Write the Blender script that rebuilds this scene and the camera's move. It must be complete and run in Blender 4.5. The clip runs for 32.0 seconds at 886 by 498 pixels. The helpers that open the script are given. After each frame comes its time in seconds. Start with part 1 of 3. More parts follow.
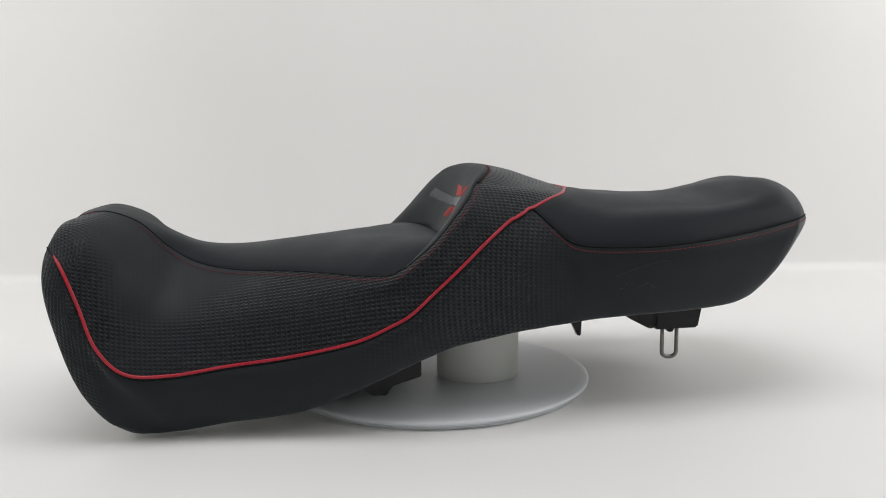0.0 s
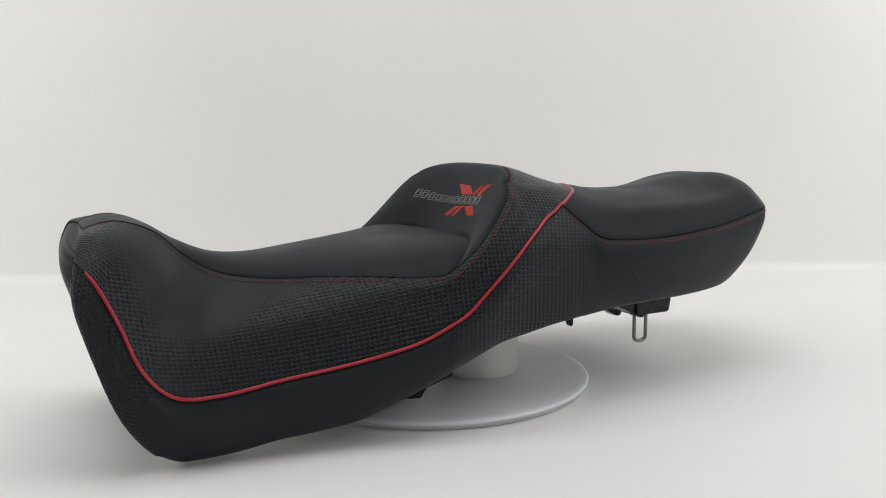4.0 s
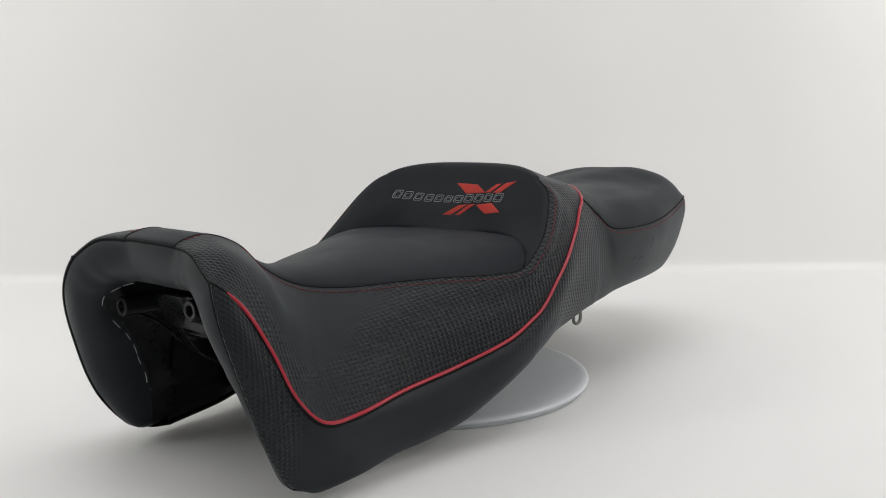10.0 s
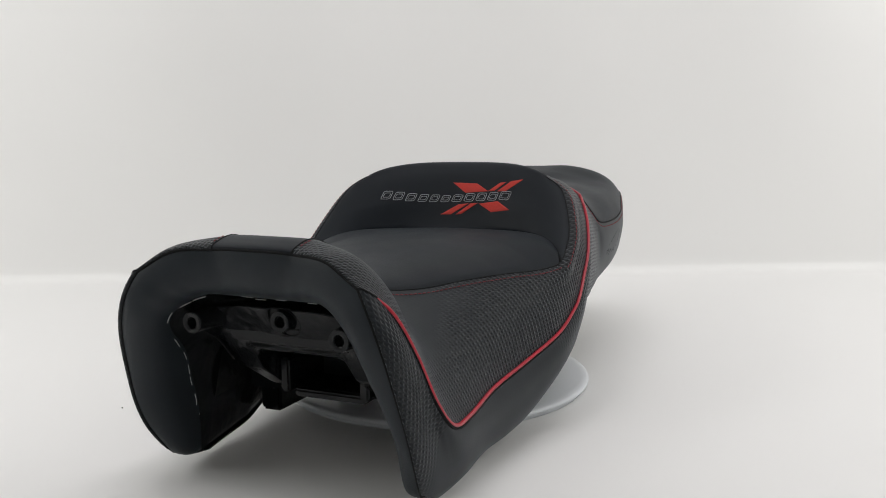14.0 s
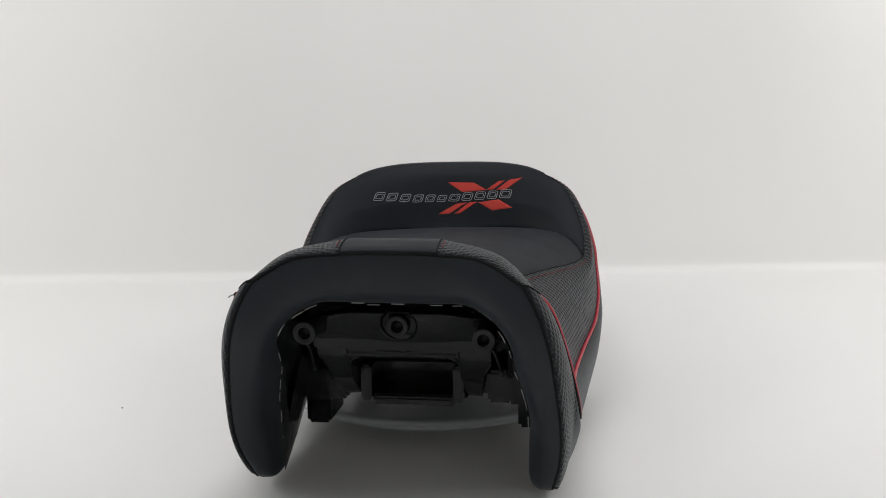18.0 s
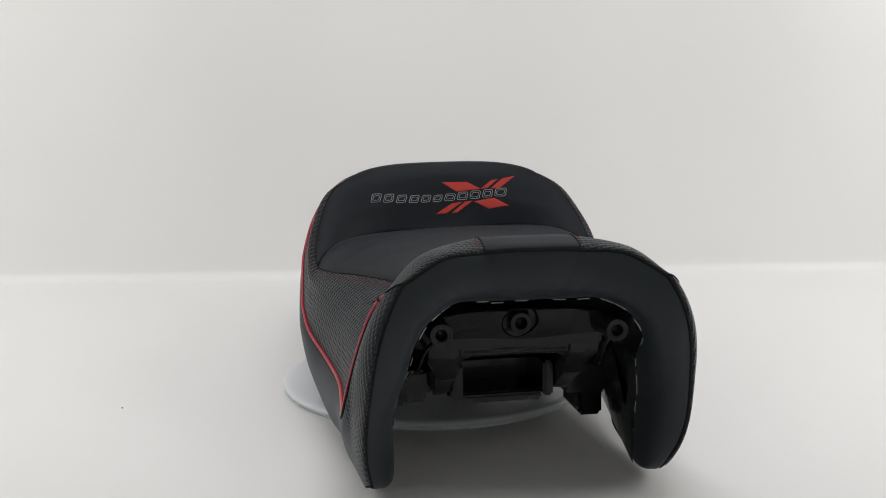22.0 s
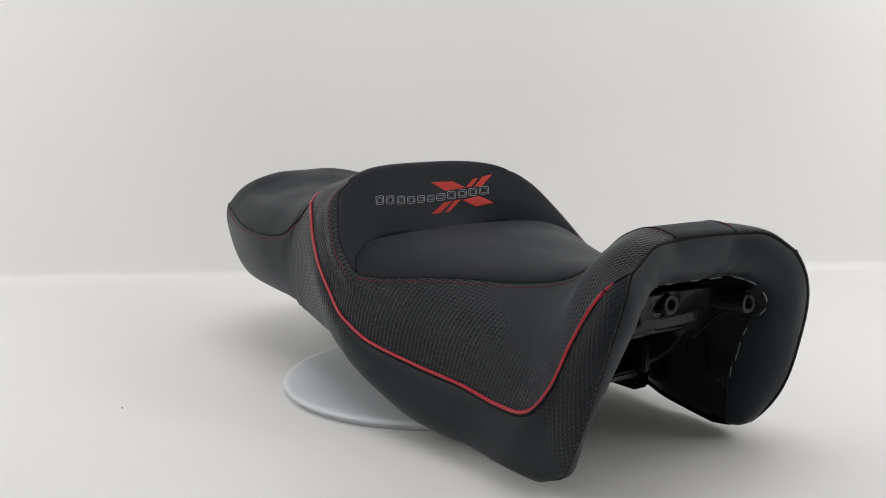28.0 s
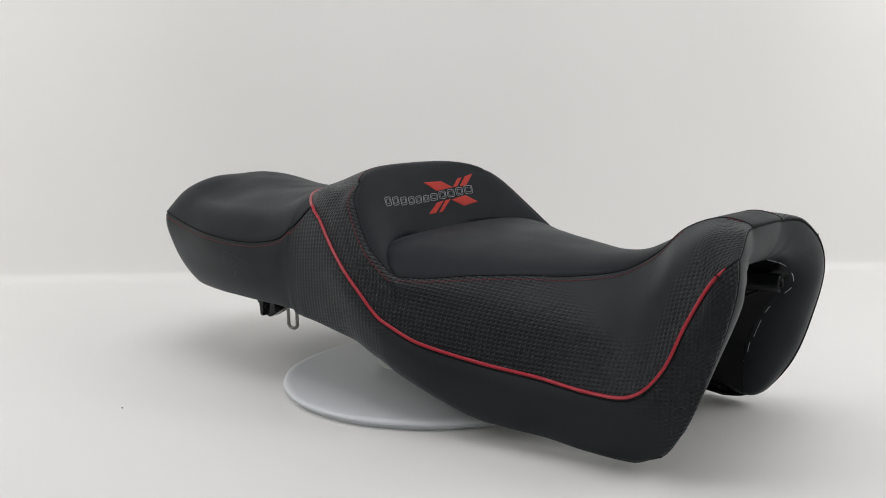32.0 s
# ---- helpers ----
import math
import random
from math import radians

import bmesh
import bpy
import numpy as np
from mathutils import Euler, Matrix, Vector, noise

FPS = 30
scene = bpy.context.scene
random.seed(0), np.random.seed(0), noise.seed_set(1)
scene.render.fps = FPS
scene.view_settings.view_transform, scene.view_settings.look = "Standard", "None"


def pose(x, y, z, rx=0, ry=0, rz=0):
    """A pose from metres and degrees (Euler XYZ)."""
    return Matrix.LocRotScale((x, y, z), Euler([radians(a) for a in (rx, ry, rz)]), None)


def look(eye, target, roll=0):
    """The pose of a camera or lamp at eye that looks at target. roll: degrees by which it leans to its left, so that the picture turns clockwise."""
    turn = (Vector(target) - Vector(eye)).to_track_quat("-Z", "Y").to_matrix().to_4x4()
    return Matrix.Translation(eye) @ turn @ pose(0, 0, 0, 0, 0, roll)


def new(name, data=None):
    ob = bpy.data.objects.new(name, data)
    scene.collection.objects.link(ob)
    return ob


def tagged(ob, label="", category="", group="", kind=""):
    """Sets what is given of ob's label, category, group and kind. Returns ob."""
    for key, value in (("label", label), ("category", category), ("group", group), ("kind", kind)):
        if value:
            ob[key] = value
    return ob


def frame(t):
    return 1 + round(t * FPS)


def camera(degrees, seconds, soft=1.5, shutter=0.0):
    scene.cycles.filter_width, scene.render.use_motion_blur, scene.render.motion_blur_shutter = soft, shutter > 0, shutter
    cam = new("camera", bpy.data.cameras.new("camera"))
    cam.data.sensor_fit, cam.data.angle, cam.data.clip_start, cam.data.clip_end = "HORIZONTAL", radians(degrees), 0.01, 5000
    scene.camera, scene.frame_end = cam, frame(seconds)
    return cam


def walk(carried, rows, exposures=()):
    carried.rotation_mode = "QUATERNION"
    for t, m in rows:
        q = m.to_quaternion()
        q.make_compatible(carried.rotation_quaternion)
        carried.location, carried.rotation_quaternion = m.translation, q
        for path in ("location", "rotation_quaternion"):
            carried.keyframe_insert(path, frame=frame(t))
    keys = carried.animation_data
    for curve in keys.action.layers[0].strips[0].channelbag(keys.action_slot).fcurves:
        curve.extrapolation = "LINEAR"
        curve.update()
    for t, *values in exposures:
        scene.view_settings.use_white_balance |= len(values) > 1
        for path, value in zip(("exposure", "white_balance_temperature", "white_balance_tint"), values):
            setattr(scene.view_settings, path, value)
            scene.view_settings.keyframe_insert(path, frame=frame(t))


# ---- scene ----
from mathutils.bvhtree import BVHTree

# One table-top studio shot: a motorcycle seat on a riser turns on a white turntable before a still camera.
cam = camera(53.2, 32.0, 1.0)
EYE = Vector((0.0, -1.0, 0.3037))
RIGHT = Vector((0.99985, -0.0120, -0.0138))
AHEAD = Vector((0.0098, 0.9889, -0.1482)).normalized()
RIGHT = (RIGHT - AHEAD * RIGHT.dot(AHEAD)).normalized()
UP = RIGHT.cross(AHEAD)
VIEW = Matrix.Translation(EYE) @ Matrix((RIGHT, UP, -AHEAD)).transposed().to_4x4()
walk(cam, [(0.0, VIEW), (32.0, VIEW)], [(0.0, 0.0), (12.0, 0.0), (20.0, -0.04), (32.0, -0.06)])

TABLE = 0.008          # top of the turntable disc above the floor
TURN_START, TURN_RATE = -171.33, 4.0923   # degrees, degrees a second
MID = 0.016            # the seat's middle plane beside the turning axis


# ---- light ----
world = bpy.data.worlds.new("studio")
scene.world = world
world.use_nodes = True
world.node_tree.nodes["Background"].inputs[0].default_value = (1.0, 0.985, 0.96, 1)
world.node_tree.nodes["Background"].inputs[1].default_value = 0.25


def softbox(name, eye, target, size_x, size_y, watts, colour):
    data = bpy.data.lights.new(name, "AREA")
    data.shape, data.size, data.size_y, data.energy, data.color = "RECTANGLE", size_x, size_y, watts, colour
    ob = new(name, data)
    ob.matrix_world = look(eye, target)
    return ob


softbox("softbox_top", (0.0, -0.30, 1.95), (0.0, -0.55, 0.0), 1.5, 1.1, 14.4, (1.0, 0.972, 1.0))
softbox("softbox_left", (-1.65, -0.40, 1.20), (-1.35, 0.62, 0.22), 0.9, 1.2, 13.6, (1.0, 0.990, 0.968))
softbox("softbox_right", (1.65, -0.40, 1.20), (1.35, 0.62, 0.22), 0.9, 1.2, 15.6, (1.0, 0.985, 0.970))


# ---- materials ----
def material(name, colour, rough, metal=0.0, spec=0.5):
    m = bpy.data.materials.new(name)
    m.use_nodes = True
    b = m.node_tree.nodes["Principled BSDF"]
    b.inputs["Base Color"].default_value = (*colour, 1)
    b.inputs["Roughness"].default_value = rough
    b.inputs["Metallic"].default_value = metal
    b.inputs["Specular IOR Level"].default_value = spec
    return m, m.node_tree, b


def bump(tree, b, height, strength, distance):
    n = tree.nodes.new("ShaderNodeBump")
    n.inputs["Strength"].default_value, n.inputs["Distance"].default_value = strength, distance
    tree.links.new(height, n.inputs["Height"])
    tree.links.new(n.outputs[0], b.inputs["Normal"])
    return n


def noise_tex(tree, scale, detail=3.0, rough=0.55, coord="Object"):
    c = tree.nodes.new("ShaderNodeTexCoord")
    n = tree.nodes.new("ShaderNodeTexNoise")
    n.inputs["Scale"].default_value, n.inputs["Detail"].default_value, n.inputs["Roughness"].default_value = scale, detail, rough
    tree.links.new(c.outputs[coord], n.inputs["Vector"])
    return n


def ramp(tree, source, low, high, lo=0.3, hi=0.7):
    r = tree.nodes.new("ShaderNodeMapRange")
    r.inputs["From Min"].default_value, r.inputs["From Max"].default_value = lo, hi
    r.inputs["To Min"].default_value, r.inputs["To Max"].default_value = low, high
    tree.links.new(source, r.inputs["Value"])
    return r


def calc(tree, op, a, b=None):
    n = tree.nodes.new("ShaderNodeMath")
    n.operation = op
    for k, v in enumerate((a, b)):
        if v is None:
            continue
        if isinstance(v, (int, float)):
            n.inputs[k].default_value = v
        else:
            tree.links.new(v, n.inputs[k])
    return n.outputs[0]


def soft_sheen(b, weight):
    """The faint dusty sheen of matt vinyl seen along its surface."""
    b.inputs["Sheen Weight"].default_value = weight
    b.inputs["Sheen Roughness"].default_value = 0.4
    b.inputs["Sheen Tint"].default_value = (0.86, 0.94, 1.0, 1)


def vinyl_smooth(name, colour, rough, spec):
    m, tree, b = material(name, colour, rough, 0, spec)
    soft_sheen(b, 0.06)
    grain = noise_tex(tree, 900, 2)
    broad = noise_tex(tree, 14, 3)
    tree.links.new(ramp(tree, broad.outputs[0], rough - 0.05, rough + 0.07).outputs[0], b.inputs["Roughness"])
    bump(tree, b, grain.outputs[0], 0.25, 0.0006)
    return m


def vinyl_weave(name, colour, rough, pitch_u, pitch_v, depth, pit_shade, flat, uneven, patches):
    """Embossed weave: a square grid of small pits along the panel's own grain.

    flat: how deep the emboss is left where the vinyl is pulled smooth; patches: (x, z, reach_x, reach_z, change) of that pull."""
    m, tree, b = material(name, colour, rough, 0, 0.23)
    soft_sheen(b, 0.125)
    uv = tree.nodes.new("ShaderNodeUVMap")
    sep = tree.nodes.new("ShaderNodeSeparateXYZ")
    tree.links.new(uv.outputs[0], sep.inputs[0])
    a = calc(tree, "COSINE", calc(tree, "MULTIPLY", sep.outputs[0], 2 * math.pi / pitch_u))
    c = calc(tree, "COSINE", calc(tree, "MULTIPLY", sep.outputs[1], 2 * math.pi / pitch_v))
    weave = calc(tree, "MULTIPLY", calc(tree, "ADD", a, 1.0), calc(tree, "ADD", c, 1.0))
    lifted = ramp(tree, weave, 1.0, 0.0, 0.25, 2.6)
    spot = tree.nodes.new("ShaderNodeTexCoord")
    at = tree.nodes.new("ShaderNodeSeparateXYZ")
    tree.links.new(spot.outputs["Object"], at.inputs[0])
    pull = calc(tree, "MULTIPLY", calc(tree, "SUBTRACT", noise_tex(tree, 9, 2).outputs[0], 0.5), uneven)
    for px, pz, rx, rz, change in patches:
        dx = calc(tree, "DIVIDE", calc(tree, "SUBTRACT", at.outputs[0], px), rx)
        dz = calc(tree, "DIVIDE", calc(tree, "SUBTRACT", at.outputs[2], pz), rz)
        far = calc(tree, "ADD", calc(tree, "MULTIPLY", dx, dx), calc(tree, "MULTIPLY", dz, dz))
        pull = calc(tree, "ADD", pull, ramp(tree, far, change, 0.0, 0.0, 2.4).outputs[0])
    stretch = ramp(tree, pull, flat, 1.0, -0.55, 0.25)
    grain = noise_tex(tree, 900, 2)
    broad = noise_tex(tree, 12, 3)
    height = calc(tree, "ADD", lifted.outputs[0], calc(tree, "MULTIPLY", grain.outputs[0], 0.2))
    # the pits' shade is put into the base colour: darker pits, lighter raised vinyl
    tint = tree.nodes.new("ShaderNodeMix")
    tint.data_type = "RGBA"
    tint.inputs[6].default_value = (colour[0] * pit_shade, colour[1] * pit_shade, colour[2] * pit_shade, 1)
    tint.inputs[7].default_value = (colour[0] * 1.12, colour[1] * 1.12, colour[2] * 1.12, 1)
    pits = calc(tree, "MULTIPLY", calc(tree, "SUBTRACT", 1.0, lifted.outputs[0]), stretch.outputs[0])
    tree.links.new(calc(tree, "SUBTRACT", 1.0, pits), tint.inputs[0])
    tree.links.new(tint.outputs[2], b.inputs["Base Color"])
    r1 = ramp(tree, broad.outputs[0], 0.06, 0.18)
    gloss = calc(tree, "SUBTRACT", calc(tree, "ADD", r1.outputs[0], rough), calc(tree, "MULTIPLY", calc(tree, "MULTIPLY", lifted.outputs[0], 0.12), stretch.outputs[0]))
    tree.links.new(gloss, b.inputs["Roughness"])
    nb = bump(tree, b, height, 1.0, depth)
    tree.links.new(stretch.outputs[0], nb.inputs["Strength"])
    return m


PAD = vinyl_smooth("matt black vinyl", (0.0080, 0.0106, 0.0140), 0.49, 0.14)
CUFF = vinyl_smooth("smooth black vinyl", (0.0112, 0.0154, 0.0194), 0.46, 0.27)
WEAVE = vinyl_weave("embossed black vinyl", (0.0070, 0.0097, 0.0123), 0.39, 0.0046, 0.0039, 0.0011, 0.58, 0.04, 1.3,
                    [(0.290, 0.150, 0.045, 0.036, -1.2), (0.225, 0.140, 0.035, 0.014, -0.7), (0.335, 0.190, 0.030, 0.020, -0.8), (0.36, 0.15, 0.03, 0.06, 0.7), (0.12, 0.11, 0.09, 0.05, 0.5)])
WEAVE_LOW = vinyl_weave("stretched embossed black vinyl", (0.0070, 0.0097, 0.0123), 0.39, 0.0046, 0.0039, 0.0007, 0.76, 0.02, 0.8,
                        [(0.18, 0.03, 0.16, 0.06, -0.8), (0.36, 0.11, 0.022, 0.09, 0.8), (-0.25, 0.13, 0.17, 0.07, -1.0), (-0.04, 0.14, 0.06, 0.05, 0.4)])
RED, tree, b = material("red piping vinyl", (0.37, 0.005, 0.021), 0.30)
THREAD_RED, tree, b = material("red thread", (0.20, 0.010, 0.016), 0.7)
EMBROIDERY, tree, b = material("red embroidery", (0.52, 0.028, 0.016), 0.6)
uv = tree.nodes.new("ShaderNodeUVMap")
sep = tree.nodes.new("ShaderNodeSeparateXYZ")
tree.links.new(uv.outputs[0], sep.inputs[0])
rows_of_thread = calc(tree, "SINE", calc(tree, "MULTIPLY", calc(tree, "ADD", sep.outputs[1], calc(tree, "MULTIPLY", sep.outputs[0], 0.3)), 150.0))
bump(tree, b, calc(tree, "ADD", rows_of_thread, noise_tex(tree, 1500, 2).outputs[0]), 0.5, 0.0003)
GREY_THREAD, tree, b = material("grey thread", (0.42, 0.45, 0.47), 0.6)
WELT, tree, b = material("black welt", (0.006, 0.0065, 0.007), 0.75, 0, 0.15)
PLASTIC, tree, b = material("black moulded plastic", (0.0080, 0.0090, 0.0102), 0.22, 0, 0.26)
bump(tree, b, noise_tex(tree, 45, 2).outputs[0], 0.35, 0.004)
STEEL, tree, b = material("bare steel wire", (0.26, 0.25, 0.23), 0.38, 1.0)
STAPLE, tree, b = material("bright staple", (0.75, 0.75, 0.75), 0.3, 1.0)
DISC, tree, b = material("white lacquered disc", (0.66, 0.69, 0.72), 0.35)
RISER, tree, b = material("white plastic tube", (0.77, 0.79, 0.75), 0.45)
FLOOR, tree, b = material("white paper sweep", (0.80, 0.80, 0.79), 0.55)
PLASTER, wall_tree, wall_b = material("pale wall paint", (0.72, 0.72, 0.70), 0.8)
bump(wall_tree, wall_b, noise_tex(wall_tree, 120, 3).outputs[0], 0.15, 0.001)
n1 = noise_tex(tree, 3.0, 3)
tree.links.new(ramp(tree, n1.outputs[0], 0.48, 0.62).outputs[0], b.inputs["Roughness"])
bump(tree, b, noise_tex(tree, 260, 2).outputs[0], 0.08, 0.0005)


# ---- mesh helpers ----
bvh = BVHTree.FromPolygons


def mesh_object(name, verts, faces, mats, parent=None, label="", smooth=True, uvs=None, face_mats=None):
    me = bpy.data.meshes.new(name)
    me.from_pydata([tuple(v) for v in verts], [], faces)
    for m in mats:
        me.materials.append(m)
    if uvs is not None:
        layer = me.uv_layers.new(name="UVMap")
        for loop in me.loops:
            layer.data[loop.index].uv = uvs[loop.vertex_index]
    if face_mats is not None:
        for f, k in zip(me.polygons, face_mats):
            f.material_index = k
    for f in me.polygons:
        f.use_smooth = smooth
    me.update()
    ob = new(name, me)
    if parent is not None:
        ob.parent = parent
    if label:
        tagged(ob, label)
    return ob


def part(name, bm, mat, parent, label="", smooth=True):
    me = bpy.data.meshes.new(name)
    bmesh.ops.recalc_face_normals(bm, faces=bm.faces)
    bm.to_mesh(me)
    bm.free()
    me.materials.append(mat)
    for f in me.polygons:
        f.use_smooth = smooth
    ob = new(name, me)
    if parent is not None:
        ob.parent = parent
    if label:
        tagged(ob, label)
    return ob


def spline(points, u):
    """Catmull-Rom through the points at station u (0 .. n - 1); u may be an array."""
    c = np.asarray(points, float)
    c = np.vstack([2 * c[0] - c[1], c, 2 * c[-1] - c[-2]])
    u = np.clip(np.asarray(u, float), 0, len(c) - 3 - 1e-9)
    i = u.astype(int)
    f = (u - i)[..., None]
    a, b_, d, e = c[i], c[i + 1], c[i + 2], c[i + 3]
    return 0.5 * (2 * b_ + (d - a) * f + (2 * a - 5 * b_ + 4 * d - e) * f**2 + (3 * b_ - a - 3 * d + e) * f**3)


def tube(points, radius, sides=8, closed=False):
    """A round cord along points, as vertices and faces."""
    p = np.asarray(points, float)
    n = len(p)
    t = np.gradient(p, axis=0)
    if closed:
        t = np.roll(p, -1, 0) - np.roll(p, 1, 0)
    t /= np.linalg.norm(t, axis=1)[:, None] + 1e-12
    ref = np.array([0.0, 0.0, 1.0]) if abs(t[0][2]) < 0.9 else np.array([1.0, 0.0, 0.0])
    verts, faces = [], []
    s = np.cross(t[0], ref)
    for k in range(n):
        s = s - t[k] * s.dot(t[k])
        s /= np.linalg.norm(s) + 1e-12
        w = np.cross(t[k], s)
        for j in range(sides):
            a = 2 * math.pi * j / sides
            verts.append(p[k] + radius * (math.cos(a) * s + math.sin(a) * w))
    for k in range(n if closed else n - 1):
        q = (k + 1) % n
        for j in range(sides):
            faces.append((k * sides + j, k * sides + (j + 1) % sides, q * sides + (j + 1) % sides, q * sides + j))
    if not closed:
        faces.append(tuple(range(sides))[::-1])
        faces.append(tuple((n - 1) * sides + j for j in range(sides)))
    return verts, faces


def box(bm, x0, x1, y0, y1, z0, z1, bevel=0.0015):
    m = Matrix.Translation(((x0 + x1) / 2, (y0 + y1) / 2, (z0 + z1) / 2)) @ Matrix.Diagonal((x1 - x0, y1 - y0, z1 - z0, 1))
    made = bmesh.ops.create_cube(bm, size=1, matrix=m)
    edges = list({e for v in made["verts"] for e in v.link_edges})
    if bevel:
        bmesh.ops.bevel(bm, geom=edges, offset=bevel, segments=2, affect="EDGES")


# ---- studio ----
def build_studio():
    # one white sheet: floor, a low step where the wall sheet meets it, and the wall
    prof = [(-1.6, 0.0), (-0.4, 0.0), (0.3, 0.0), (0.60, 0.0), (0.645, 0.0), (0.664, 0.0035), (0.673, 0.011), (0.6765, 0.022), (0.678, 0.05), (0.68, 0.12), (0.683, 0.4), (0.69, 1.0), (0.70, 2.4)]
    yz = spline(prof, np.linspace(0, len(prof) - 1, 90))
    xs = np.linspace(-2.2, 2.2, 60)

    def fold(x, z):
        """Soft upright waves of the hanging sheet."""
        return min(1.0, z / 0.5) * (0.024 * math.sin(5.1 * x + 0.7 + 0.8 * z) + 0.009 * math.sin(11.3 * x + 1.9 + 1.4 * z))

    verts = [(x, y + fold(x, z), z) for y, z in yz for x in xs]
    faces = [(a * 60 + k, a * 60 + k + 1, (a + 1) * 60 + k + 1, (a + 1) * 60 + k) for a in range(89) for k in range(59)]
    mesh_object("backdrop", verts, faces, [FLOOR])
    tagged(bpy.data.objects["backdrop"], "white seamless studio sweep of floor and wall", "backdrop", kind="structure")
    room = bmesh.new()
    box(room, -2.3, 2.3, -1.75, 1.1, 2.4, 2.45, 0)
    ob = part("ceiling", room, FLOOR, None)
    tagged(ob, "plain white studio ceiling", "ceiling", kind="structure")
    # unseen walls added out of view: they block world light and bounce fill
    for name, sides in (("wall_left", (-2.30, -2.22, -1.80, 1.1, -0.02, 2.4)), ("wall_right", (2.22, 2.30, -1.80, 1.1, -0.02, 2.4)), ("wall_back", (-2.22, 2.22, -1.80, -1.62, -0.02, 2.4))):
        bm = bmesh.new()
        box(bm, *sides, 0)
        tagged(part(name, bm, PLASTER, None), "unseen off-white painted studio wall added to bounce light", "wall", kind="structure")


build_studio()


def build_turntable():
    base = tagged(new("turntable"), "white round turntable disc lying on the floor", "turntable")
    n = 128
    prof = [(0.0, 0.003), (0.166, 0.003), (0.1725, 0.0024), (0.1750, 0.0010), (0.1758, -0.0008), (0.1752, -0.0026), (0.1725, -0.0034), (0.0, -0.0034)]
    verts, faces = [], []
    for r, z in prof:
        for j in range(n):
            a = 2 * math.pi * j / n
            verts.append((r * math.cos(a), r * math.sin(a), z))
    for k in range(len(prof) - 1):
        for j in range(n):
            faces.append((k * n + j, k * n + (j + 1) % n, (k + 1) * n + (j + 1) % n, (k + 1) * n + j))
    mesh_object("disc", verts, faces, [DISC], base)
    bm = bmesh.new()
    bmesh.ops.create_cone(bm, cap_ends=True, segments=96, radius1=0.1705, radius2=0.1705, depth=0.0046, matrix=Matrix.Translation((0, 0, -0.0057)))
    part("foot_ring", bm, DISC, base, "white foot ring")
    return base


turntable = build_turntable()


def build_riser():
    n = 96
    prof = [(0.0, 0.003), (0.0462, 0.003), (0.0470, 0.0038), (0.0470, 0.0765), (0.0462, 0.0775), (0.0, 0.0775)]
    verts, faces = [], []
    for r, z in prof:
        for j in range(n):
            a = 2 * math.pi * j / n
            verts.append((-0.046 + r * math.cos(a), MID + r * math.sin(a), z))
    for k in range(len(prof) - 1):
        for j in range(n):
            faces.append((k * n + j, k * n + (j + 1) % n, (k + 1) * n + (j + 1) % n, (k + 1) * n + j))
    ob = mesh_object("riser", verts, faces, [RISER])
    return tagged(ob, "white plastic tube standing on the turntable under the seat", "stand")


riser = build_riser()



def build_crumb():
    bm = bmesh.new()
    bmesh.ops.create_icosphere(bm, subdivisions=2, radius=0.0009)
    for v in bm.verts:
        v.co *= 1 + 0.35 * noise.noise(v.co * 1800)
        v.co.z *= 0.7
    ob = part("crumb", bm, WELT, None)
    ob.matrix_world = pose(-0.336, -0.086, 0.0006, 0, 0, 30)
    return tagged(ob, "tiny dark crumb lying on the white floor", "crumb")


build_crumb()

# ---- the seat ----
# Rail lines of the cover, front to tail, in millimetres: x forward, y to its left, z up from the disc.
CENTRE = [(378, 199), (366, 204), (344, 206), (316, 197), (288, 179), (255, 164), (215, 159), (165, 161), (115, 165), (60, 168), (16, 168),
          (-1, 164), (-9, 172), (-21, 199), (-36, 229), (-52, 241), (-78, 237), (-110, 226), (-148, 213), (-180, 206), (-215, 204),
          (-250, 202), (-290, 205.5), (-330, 214), (-375, 217), (-410, 203), (-425, 180)]
SHOULDER = [(374, 36, 197), (364, 36, 203), (342, 36, 205), (312, 36, 193), (285, 37, 168), (255, 46, 151), (215, 66, 145), (170, 90, 146),
            (128, 114, 146), (96, 134, 145), (72, 146, 146), (62, 150, 149), (50, 151, 156), (22, 148, 179), (-11, 131, 214), (-26, 108, 229),
            (-55, 108, 225), (-86, 102, 221), (-120, 86, 214), (-142, 95, 203), (-180, 96, 197), (-225, 96, 197), (-275, 92, 196),
            (-318, 87, 201), (-360, 78, 211), (-390, 70, 200), (-408, 62, 181)]
FLANK = [(387, 96, 177), (382, 106, 175), (371, 116, 160), (356, 127, 126), (341, 136, 87), (316, 139, 62), (275, 137, 58), (222, 137, 64),
         (162, 146, 72), (103, 160, 86), (68, 165, 101), (50, 166, 111), (28, 165, 130), (4, 163, 151), (-25, 155, 176), (-48, 145, 193),
         (-57, 141, 197), (-66, 137, 201), (-75, 133, 204), (-97, 141, 184), (-121, 147, 168), (-190, 148, 164), (-250, 143, 167),
         (-305, 131, 172), (-350, 121, 179), (-366, 117, 182), (-374, 112, 183)]
FLANK_TAIL = [(-390, 93, 183), (-408, 62, 181), (-425, 0, 180)]
